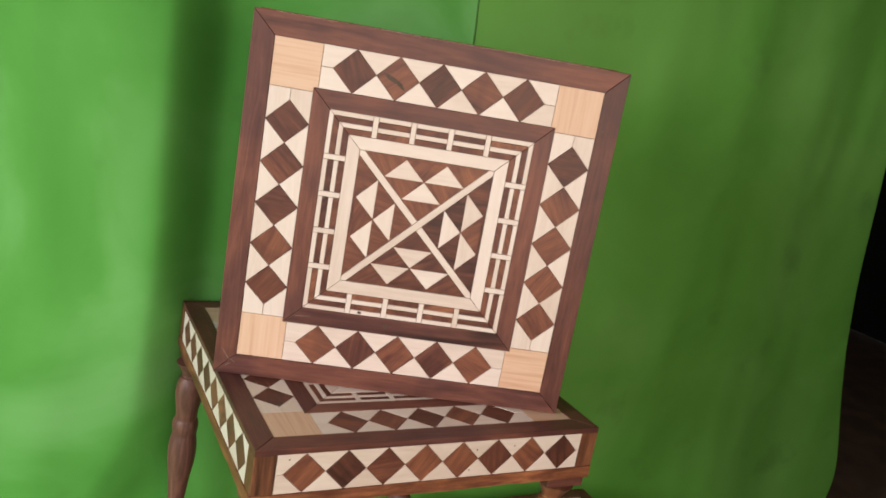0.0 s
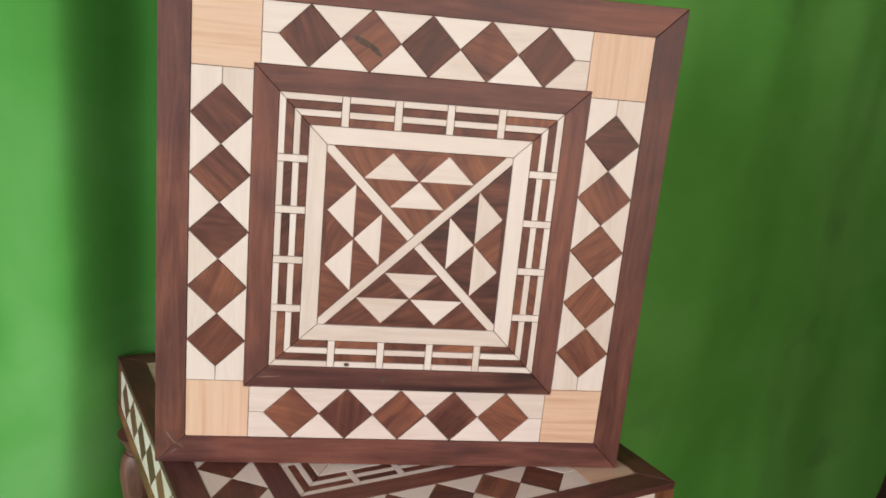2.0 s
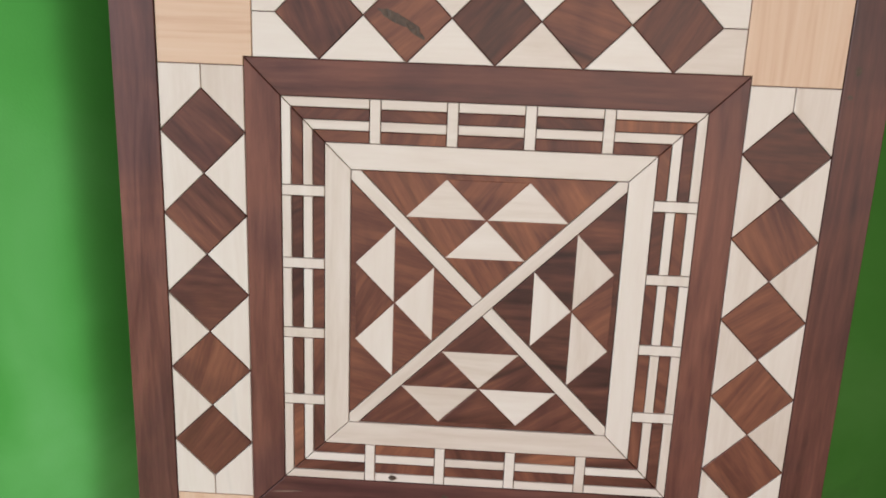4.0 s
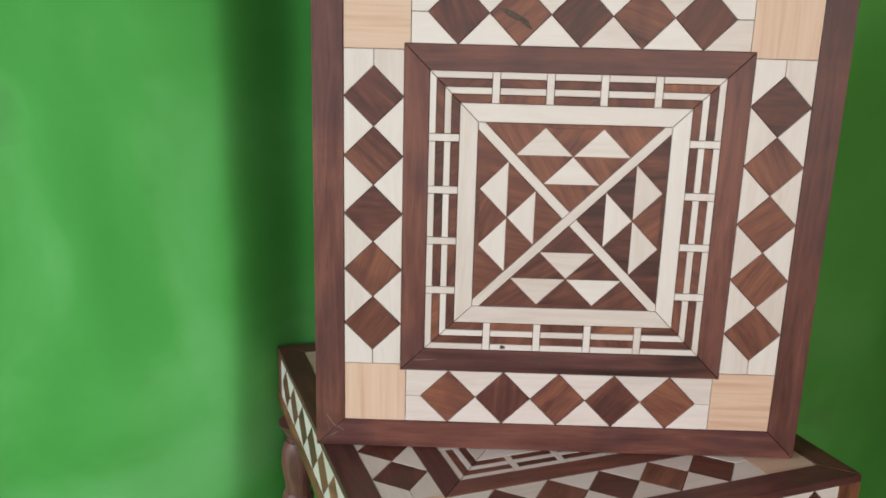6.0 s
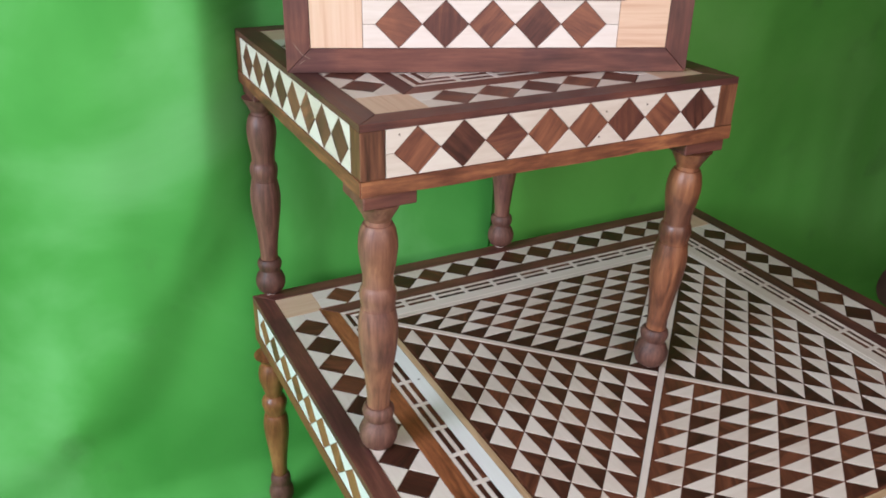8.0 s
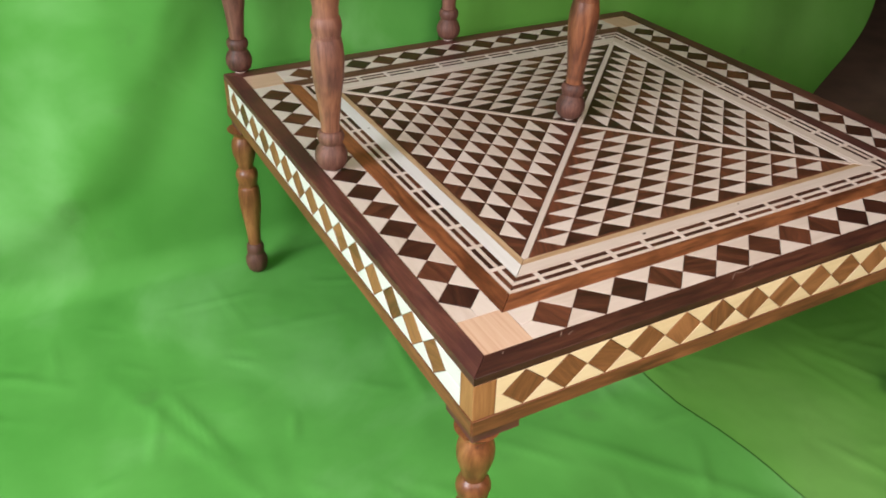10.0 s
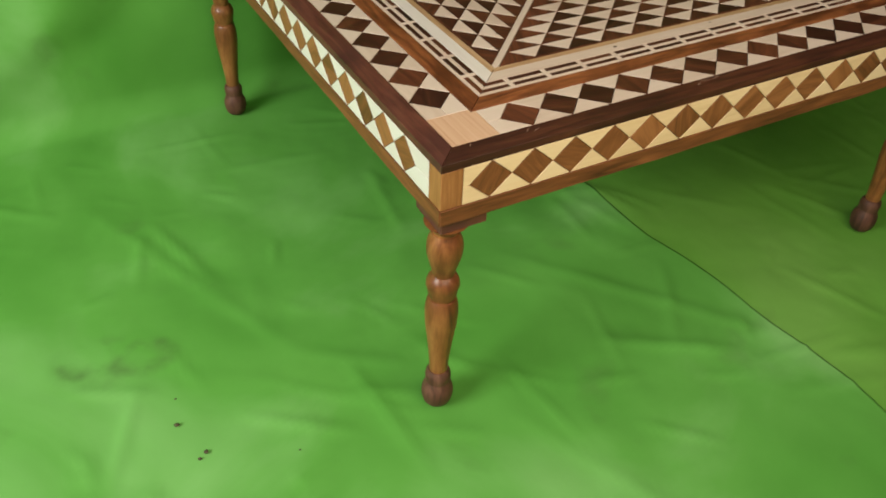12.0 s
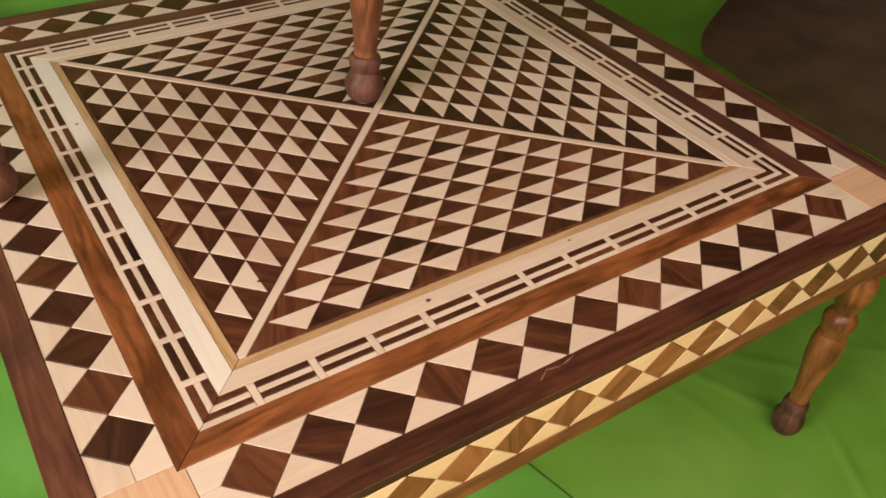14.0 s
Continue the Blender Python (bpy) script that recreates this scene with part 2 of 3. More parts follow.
def box(bm, lo, hi):
    made = bmesh.ops.create_cube(bm, size=1)["verts"]
    for v in made:
        v.co = Vector([(a + b) / 2 + c * (b - a) for a, b, c in zip(lo, hi, v.co)])
    return made


def inset(points, d):
    """A counter-clockwise outline moved inwards by d."""
    out, n = [], len(points)
    for i in range(n):
        a, b, c = (Vector(points[j % n]) for j in (i - 1, i, i + 1))
        e, f = (b - a).normalized(), (c - b).normalized()
        p, q = Vector((-e.y, e.x)), Vector((-f.y, f.x))
        m = p + q
        out.append(b + m * (d / max(0.15, m.dot(p))))
    return out


def slab(points, low, high, gap=0.0003, edge=0.0004):
    """A thin sawn piece over the outline, with eased upper edges, about its own middle; and that middle."""
    mid = sum((Vector(p) for p in points), Vector((0, 0))) / len(points)
    rings = [(inset(points, gap), low), (inset(points, gap), high - edge), (inset(points, gap + edge), high)]
    bm = bmesh.new()
    loops = [[bm.verts.new((p.x - mid.x, p.y - mid.y, z)) for p in ring] for ring, z in rings]
    n = len(points)
    for a, b in zip(loops, loops[1:]):
        for i in range(n):
            bm.faces.new((a[i], a[(i + 1) % n], b[(i + 1) % n], b[i]))
    bm.faces.new(loops[-1])
    bm.faces.new(loops[0][::-1])
    return bm, mid


class Inlay:
    """Lays sawn pieces on a face of a thing; alike outlines share one mesh."""

    def __init__(self, parent, low, high):
        self.parent, self.low, self.high, self.meshes = parent, low, high, {}

    def lay(self, name, points, mat, face, low=None, high=None, label=""):
        mid = sum((Vector(p) for p in points), Vector((0, 0))) / len(points)
        low, high = self.low if low is None else low, self.high if high is None else high
        key = (name, mat.name, low, high, tuple((round(p[0] - mid.x, 5), round(p[1] - mid.y, 5)) for p in points))
        if key not in self.meshes:
            bm, _ = slab(points, low, high)
            me = bpy.data.meshes.new(name)
            bm.normal_update()
            bm.to_mesh(me)
            bm.free()
            me.materials.append(mat)
            self.meshes[key] = me
        ob = new(name, self.meshes[key])
        ob.parent = self.parent
        ob.matrix_local = face @ pose(mid.x, mid.y, random.uniform(-0.00012, 0.00012))
        return tagged(ob, label)


def diamond_band(inlay, face, start, end, low, high, count, pitch, first=None, dark=None, pale=None):
    """A row of dark diamonds between pale triangles; start and end along, low and high across."""
    mid = (low + high) / 2
    first = (start + end - count * pitch) / 2 if first is None else first
    at = [first + (k + 0.5) * pitch for k in range(count)]
    h = pitch / 2
    pale = pale or PALE
    for x in at:
        inlay.lay("diamond", [(x - h, mid), (x, low), (x + h, mid), (x, high)], dark or ROSEWOOD, face)
    for x in at[:-1]:
        inlay.lay("pale_triangle", [(x, low), (x + pitch, low), (x + h, mid)], pale, face)
        inlay.lay("pale_triangle", [(x + pitch, high), (x, high), (x + h, mid)], pale, face)
    a, b = at[0], at[-1]
    inlay.lay("pale_end", [(start, low), (a, low), (a - h, mid), (start, mid)], pale, face)
    inlay.lay("pale_end", [(start, mid), (a - h, mid), (a, high), (start, high)], pale, face)
    inlay.lay("pale_end", [(b, low), (end, low), (end, mid), (b + h, mid)], pale, face)
    inlay.lay("pale_end", [(b + h, mid), (end, mid), (end, high), (b, high)], pale, face)


def mitred(inlay, name, mat, face, side, outer, inner, low=None, high=None):
    inlay.lay(name, [(outer, outer), (side - outer, outer), (side - inner, inner), (inner, inner)], mat, face, low, high)


def table_top(root, side, top, spec):
    """Inlaid square top with its apron; root's origin lies under the middle, top is the height of the upper face."""
    f, q, d0, r, line, r2, wide, wide_in, field = (spec[k] for k in ("frame", "square", "dark", "ribbon", "line", "ribbon2", "wide", "wide_in", "field"))
    half, ta, tb, tc = side / 2, spec["lip"], spec["inlay_low"], spec["apron"]
    deep = DARK_ROSEWOOD if spec["diamonds"] > 9 else ROSEWOOD
    # carcass under the veneers
    bm = bmesh.new()
    i = half - 0.003
    box(bm, (-i, -i, top - ta - 0.004), (i, i, top - 0.003))
    for sx, sy in ((0, -1), (0, 1), (-1, 0), (1, 0)):
        lo, hi = [-i, -i, top - tc + 0.001], [i, i, top - ta - 0.003]
        if sy:
            lo[1], hi[1] = (-i, -i + 0.016) if sy < 0 else (i - 0.016, i)
        else:
            lo[1], hi[1] = -i + 0.0165, i - 0.0165
            lo[0], hi[0] = (-i, -i + 0.016) if sx < 0 else (i - 0.016, i)
        box(bm, lo, hi)
    part("carcass", bm, RAIL, root)
    inlay = Inlay(root, -0.003, 0.0)
    for k in range(4):
        face = pose(0, 0, top, 0, 0, 90 * k) @ pose(-half, -half, 0)
        big_top = spec["diamonds"] > 9
        mitred(inlay, "frame_rail", DARK_RAIL if big_top and k == 0 else RAIL, face, side, 0, f, -ta, 0.0006)
        e = f + q
        inlay.lay("corner_square", [(f, f), (e, f), (e, d0), (d0, d0), (d0, e), (f, e)], PINE, face)
        diamond_band(inlay, face, e, side - e, f, d0, spec["diamonds"], spec["pitch"], None, deep)
        mitred(inlay, "inner_rail", INNER if spec["diamonds"] > 9 and k in (0, 3) else RAIL, face, side, d0, r, None, 0.0003)
        # fretted ribbon
        ticks, tw = spec["ticks"], spec["tick_width"] / 2
        at = [half + (j - (ticks - 1) / 2) * spec["tick_pitch"] for j in range(ticks)]
        for a in at:
            inlay.lay("ribbon_bar", [(a - tw, r), (a + tw, r), (a + tw, wide), (a - tw, wide)], PALE, face)
        for lane, (o, n, mat) in enumerate(((r, r + line, PALE), (r + line, r2, deep), (r2, r2 + line, PALE), (r2 + line, wide, deep))):
            name = "pale_strip" if mat is PALE else "dark_strip"
            inlay.lay(name, [(o, o), (at[0] - tw, o), (at[0] - tw, n), (n, n)], mat, face)
            for a, b in zip(at, at[1:]):
                inlay.lay(name, [(a + tw, o), (b - tw, o), (b - tw, n), (a + tw, n)], mat, face)
            inlay.lay(name, [(at[-1] + tw, o), (side - o, o), (side - n, n), (at[-1] + tw, n)], mat, face)
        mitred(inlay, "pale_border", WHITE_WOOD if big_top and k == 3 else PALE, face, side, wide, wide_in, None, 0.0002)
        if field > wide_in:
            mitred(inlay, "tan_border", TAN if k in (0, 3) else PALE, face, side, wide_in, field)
        # triangle field of one quarter
        g = spec["cross"] * 0.7072
        inlay.lay("dark_ground", [(field + g, field), (side - field - g, field), (half, half - g)], deep, face, None, -0.0004)
        rows, p = spec["rows"], spec["triangle"]
        h, y0 = p / 2 * 0.985, field + 0.0035
        for row in range(rows):
            n, low, high = rows - row, y0 + row * h, y0 + (row + 1) * h
            xs = [half + (j - (n - 1) / 2) * p for j in range(n)]
            for x in xs:
                inlay.lay("pale_triangle", [(x, low), (x + p / 2, high), (x - p / 2, high)], PALE, face)
            for x in xs[:-1]:
                inlay.lay("dark_triangle", [(x, low), (x + p, low), (x + p / 2, high)], deep, face)
        # apron
        upright = pose(0, 0, 0, 0, 0, 90 * k) @ pose(-half, -half, top, 90, 0, 0)
        a, warm = spec["post"], spec["diamonds"] > 9
        post_wood, rail_wood = (WARM_POST, WARM_APRON) if warm else (POST, APRON)
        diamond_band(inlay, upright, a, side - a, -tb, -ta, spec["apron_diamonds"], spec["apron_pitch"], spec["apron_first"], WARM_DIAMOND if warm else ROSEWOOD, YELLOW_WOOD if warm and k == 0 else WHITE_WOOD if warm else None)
        inlay.lay("corner_post", [(0.0002, -tb), (a, -tb), (a, -ta), (0.0002, -ta)], post_wood, upright)
        inlay.lay("corner_post", [(side - a, -tb), (side - 0.0002, -tb), (side - 0.0002, -ta), (side - a, -ta)], post_wood, upright)
        # lower rail, its under edge a little wavy where the bark was
        wave = [(0.0002 + (side - 0.0004) * n / 24, -tc + (0.0020 * noise.noise(Vector((n * 0.55, k * 3.1 + side * 9, 0))) if 0 < n < 24 else 0)) for n in range(25)]
        inlay.lay("apron_rail", wave + [(side - 0.0002, -tb), (0.0002, -tb)], rail_wood, upright, None, 0.0012)
    # the cross over the field
    c = spec["cross"] / 2
    full = (half - field) * math.sqrt(2)
    west, east = [(-full, 0), (-full + c, -c)], [(full - c, -c), (full, 0), (full - c, c)]
    for turn, outlines in ((45, (west + east + [(-full + c, c)],)), (135, (west + [(-c, -c), (-c, c), (-full + c, c)], [(c, -c)] + east + [(c, c)]))):
        for outline in outlines:
            inlay.lay("cross_strip", outline, PALE, pose(0, 0, top, 0, 0, turn), None, 0.0002)
    return inlay


# height and radius up the turned legs, from the foot to the cup under the corner block
STOUT_LEG = [(0.0, 0.0098), (0.003, 0.0160), (0.009, 0.0203), (0.018, 0.0230), (0.0279, 0.0239), (0.036, 0.0228), (0.043, 0.0202), (0.050, 0.0170), (0.0505, 0.0182), (0.0557, 0.0188),
             (0.0633, 0.0191), (0.069, 0.0178), (0.0735, 0.0152), (0.074, 0.0136), (0.080, 0.0136), (0.0997, 0.0147), (0.1233, 0.0169), (0.1463, 0.0195), (0.1688, 0.0222), (0.1907, 0.0233),
             (0.203, 0.0228), (0.2141, 0.0211), (0.2185, 0.0188), (0.219, 0.0176), (0.2245, 0.0176), (0.225, 0.0196), (0.2359, 0.0214), (0.2431, 0.0231), (0.2482, 0.0227), (0.2545, 0.0205),
             (0.259, 0.0170), (0.2612, 0.0148), (0.2682, 0.0158), (0.2829, 0.0201), (0.2973, 0.0238), (0.3115, 0.0243), (0.3208, 0.0228), (0.328, 0.0194), (0.332, 0.0178), (0.3325, 0.0165),
             (0.3365, 0.0165), (0.337, 0.0180), (0.343, 0.0222), (0.350, 0.0290)]
SLIM_LEG = [(0.0035, 0.0130), (0.0045, 0.0170), (0.009, 0.0216), (0.019, 0.0253), (0.029, 0.0256), (0.0388, 0.0218), (0.045, 0.0170), (0.047, 0.0164), (0.0475, 0.0180), (0.0515, 0.0196),
            (0.0583, 0.0212), (0.064, 0.0200), (0.068, 0.0170), (0.0685, 0.0147), (0.0822, 0.0148), (0.1011, 0.0165), (0.1197, 0.0184), (0.138, 0.0210), (0.1561, 0.0236), (0.1739, 0.0249),
            (0.1871, 0.0251), (0.2002, 0.0240), (0.210, 0.0222), (0.2145, 0.0214), (0.215, 0.0206), (0.220, 0.0206), (0.2205, 0.0216), (0.2259, 0.0222), (0.2302, 0.0230), (0.2344, 0.0229),
            (0.2411, 0.0217), (0.246, 0.0194), (0.2465, 0.0188), (0.2594, 0.0189), (0.2717, 0.0210), (0.284, 0.0228), (0.2961, 0.0241), (0.3081, 0.0235), (0.3199, 0.0213), (0.3265, 0.0180),
            (0.327, 0.0160), (0.3325, 0.0157), (0.333, 0.0164), (0.339, 0.0190), (0.3456, 0.0229), (0.3553, 0.0283)]


def lathe(profile, scale, sides=28):
    bm, loops = bmesh.new(), []
    for z, rad in profile:
        loops.append([bm.verts.new((rad * math.cos(2 * math.pi * i / sides), rad * math.sin(2 * math.pi * i / sides), z * scale)) for i in range(sides)])
    for a, b in zip(loops, loops[1:]):
        for i in range(sides):
            bm.faces.new((a[i], a[(i + 1) % sides], b[(i + 1) % sides], b[i]))
    bm.faces.new(loops[0][::-1])
    bm.faces.new(loops[-1])
    return bm


def turned_leg(root, foot_at, top_at, top, profile, wood_mat, label="", meshes=None):
    """A lathe-turned leg from its ball foot up to the corner block under the apron; foot_at and top_at give its slight lean."""
    height = top - 0.018
    if meshes is None:
        scale = height / profile[-1][0]
        cut = next(i for i, (z, rad) in enumerate(profile) if z > 0.066 and rad < 0.0148)
        shaft = part("leg", lathe(profile[cut:], scale), wood_mat, root, label, smooth=True)
        foot = part("foot", lathe(profile[:cut + 1], scale), FOOT, shaft, "greyish ball foot, darkened towards the floor in its colour", smooth=True)
        pad = part("foot_pad", lathe([(0.0, 0.0104), (0.0005, 0.0112), (0.0036, 0.0116)], scale), PALE, shaft, "pale unfinished pad") if profile is SLIM_LEG else None
        for ob in (shaft, foot):
            ob.data.set_sharp_from_angle(angle=radians(34))
    else:
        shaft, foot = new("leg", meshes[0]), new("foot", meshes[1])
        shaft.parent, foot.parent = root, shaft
        pad = new("foot_pad", meshes[2]) if meshes[2] else None
        if pad:
            pad.parent = shaft
            tagged(pad, "pale unfinished pad")
        tagged(shaft, label)
        tagged(foot, "greyish ball foot, darkened towards the floor in its colour")
    lean = Vector((top_at[0] - foot_at[0], top_at[1] - foot_at[1], height)).to_track_quat("Z", "Y")
    shaft.rotation_euler = (lean.to_matrix() @ Matrix.Rotation(random.uniform(0, 6.28), 3, "Z")).to_euler()
    shaft.location = (*foot_at, 0)
    return shaft.data, foot.data, pad.data if pad else None


def corner_block(root, sx, sy, half, top):
    """Sawn block between apron and leg, a little set back, its inner ends chamfered."""
    bm = bmesh.new()
    a, b = half - 0.004, half - 0.070
    xs, ys = sorted((sx * a, sx * b)), sorted((sy * a, sy * b))
    box(bm, (xs[0], ys[0], top - 0.018), (xs[1], ys[1], top + 0.004))
    bmesh.ops.bevel(bm, geom=list(bm.edges), offset=0.0015, segments=1, affect="EDGES")
    part("corner_block", bm, RAIL, root)


def legs(root, side, top, profile, wood_mat, set_of):
    """set_of: for each corner the offsets of foot and top from the corner's nominal leg centre, in millimetres."""
    meshes, d = None, side / 2 - 0.031
    for (sx, sy), (fx, fy, tx, ty) in zip(((-1, -1), (1, -1), (-1, 1), (1, 1)), set_of):
        odd = profile is SLIM_LEG and sx > 0 and sy < 0
        foot_at, top_at = (sx * d + fx / 1000, sy * d + fy / 1000), (sx * d + tx / 1000, sy * d + ty / 1000)
        made = turned_leg(root, foot_at, top_at, top, profile, MOTTLED_TURNED if odd else wood_mat, "orange-brown turned leg with a dark patch" if odd else "", None if odd else meshes)
        meshes = meshes if odd else made
        corner_block(root, sx, sy, side / 2, top)


BIG = dict(frame=0.0308, square=0.0669, dark=0.0911, ribbon=0.1192, line=0.0065, ribbon2=0.1328, wide=0.1468, wide_in=0.168, field=0.178,
           diamonds=13, pitch=0.0592, ticks=12, tick_pitch=0.0591, tick_width=0.0075, cross=0.010, rows=10, triangle=0.0562,
           lip=0.0105, inlay_low=0.0640, apron=0.0870, post=0.0300, apron_diamonds=15, apron_pitch=0.0598, apron_first=0.0385)
PANEL = dict(frame=0.0315, square=0.0660, dark=0.0914, ribbon=0.1166, line=0.0070, ribbon2=0.1318, wide=0.1472, wide_in=0.1658, field=0.1658,
             diamonds=5, pitch=0.0594, ticks=4, tick_pitch=0.0533, tick_width=0.0078, cross=0.0100, rows=2, triangle=0.0582,
             lip=0.0078, inlay_low=0.0640, apron=0.0830, post=0.0300, apron_diamonds=8, apron_pitch=0.0572, apron_first=0.0398)
SMALL = dict(PANEL, frame=0.0318, square=0.0670, dark=0.0925, ribbon=0.1182, ribbon2=0.1336, wide=0.1492, wide_in=0.1680, field=0.1680,
             pitch=0.0603, tick_pitch=0.0540, triangle=0.0590)
BIG_SIDE, BIG_TOP, SMALL_SIDE, SMALL_DEPTH, SMALL_HEIGHT, PANEL_SIDE = 1.0, 0.4552, 0.532, 0.541, 0.4563, 0.5242

# ---- the room ----
def room_box(name, lo, hi, mat, label, cat):
    bm = bmesh.new()
    box(bm, lo, hi)
    return tagged(mesh_object(name, bm, mat), label, cat, kind="structure")


room_box("floor", (-2.9, -1.18, -0.12), (5.1, 4.1, -0.018), EARTH, "dark brown earthen floor beside the green cloth", "floor")
room_box("ceiling", (-2.9, -1.18, 2.9), (5.1, 4.1, 3.0), PLASTER, "plain plaster ceiling", "ceiling")
room_box("wall_north", (-2.9, 4.0, 0), (5.1, 4.1, 2.9), UNLIT_WALL, "wall far behind the cloth, near-black colour standing in for missing light", "wall")
room_box("wall_east", (5.0, -1.18, 0), (5.1, 4.0, 2.9), UNLIT_WALL, "side wall, near-black colour standing in for missing light", "wall")


def wall_with_opening(name, axis, at, thick, lo, hi, open_lo, open_hi, z_lo, z_hi):
    """A plaster wall along x or y with one opening through it."""
    bm = bmesh.new()
    for a, b, z0, z1 in ((lo, open_lo, 0, 2.9), (open_hi, hi, 0, 2.9), (open_lo, open_hi, z_hi, 2.9), (open_lo, open_hi, 0, z_lo)):
        if z1 - z0 > 0.01:
            box(bm, (at, a, z0) if axis == "y" else (a, at, z0), (at + thick, b, z1) if axis == "y" else (b, at + thick, z1))
    return tagged(mesh_object(name, bm, PLASTER), "plain plaster wall with a daylit opening", "wall", kind="structure")


wall_with_opening("wall_west", "y", -2.9, 0.12, -1.18, 4.0, -1.0, 0.5, 1.25, 2.25)
wall_with_opening("wall_south", "x", -1.18, 0.12, -2.78, 5.0, -0.8, 0.8, 0.82, 1.82)


# ---- green backdrop: two widths of cloth, hung and swept out over the floor ----
BACK, SWEEP = 1.064, 0.06


# creases trodden and folded into the floor part: two ends, height, width
CREASES = [(-0.35, 0.75, -0.12, 0.22, 0.003, 0.014), (-0.12, 0.22, 0.02, 0.12, 0.003, 0.012), (0.30, 0.28, 0.62, -0.12, 0.0035, 0.014), (-0.5, 0.1, -0.28, -0.25, 0.003, 0.014),
           (0.12, -0.05, 0.3, -0.45, 0.0025, 0.012), (0.33, 0.02, 0.52, -0.1, 0.005, 0.011), (-0.28, 0.5, 0.0, 0.62, 0.0025, 0.014), (-0.2, 0.2, 0.02, 0.0, 0.0025, 0.010)]
for _ in range(190):
    cx, cy, way, reach = random.uniform(-0.9, 1.5), random.uniform(-0.7, 0.95), random.gauss(-0.9, 0.7), random.uniform(0.03, 0.13)
    CREASES.append((cx - reach * math.cos(way), cy - reach * math.sin(way), cx + reach * math.cos(way), cy + reach * math.sin(way),
                    random.uniform(0.0014, 0.0042), random.uniform(0.0055, 0.0115)))
FRONT = -1.0
RUN = [FRONT + 0.03 * k for k in range(4)] + [-0.9 + 0.0085 * k for k in range(int((0.9 + BACK - SWEEP) / 0.0085) + 1)]
RUN = [y - FRONT for y in RUN] + [BACK - SWEEP - FRONT + SWEEP * math.pi / 2 * k / 10 for k in range(1, 11)]
RUN += [RUN[-1] + 0.022 * k for k in range(1, 112)]


def creases(x, y):
    """Height of the floor part's creases at arrays of places."""
    z = np.zeros_like(x)
    for ax, ay, bx, by, height, width in CREASES:
        dx, dy = bx - ax, by - ay
        t = ((x - ax) * dx + (y - ay) * dy) / (dx * dx + dy * dy)
        c = np.clip(t, 0, 1)
        away = (x - ax - dx * c) ** 2 + (y - ay - dy * c) ** 2
        z += height * np.exp(-away / width ** 2) * np.sin(np.pi * np.clip(0.08 + 0.84 * t, 0, 1))
    return z


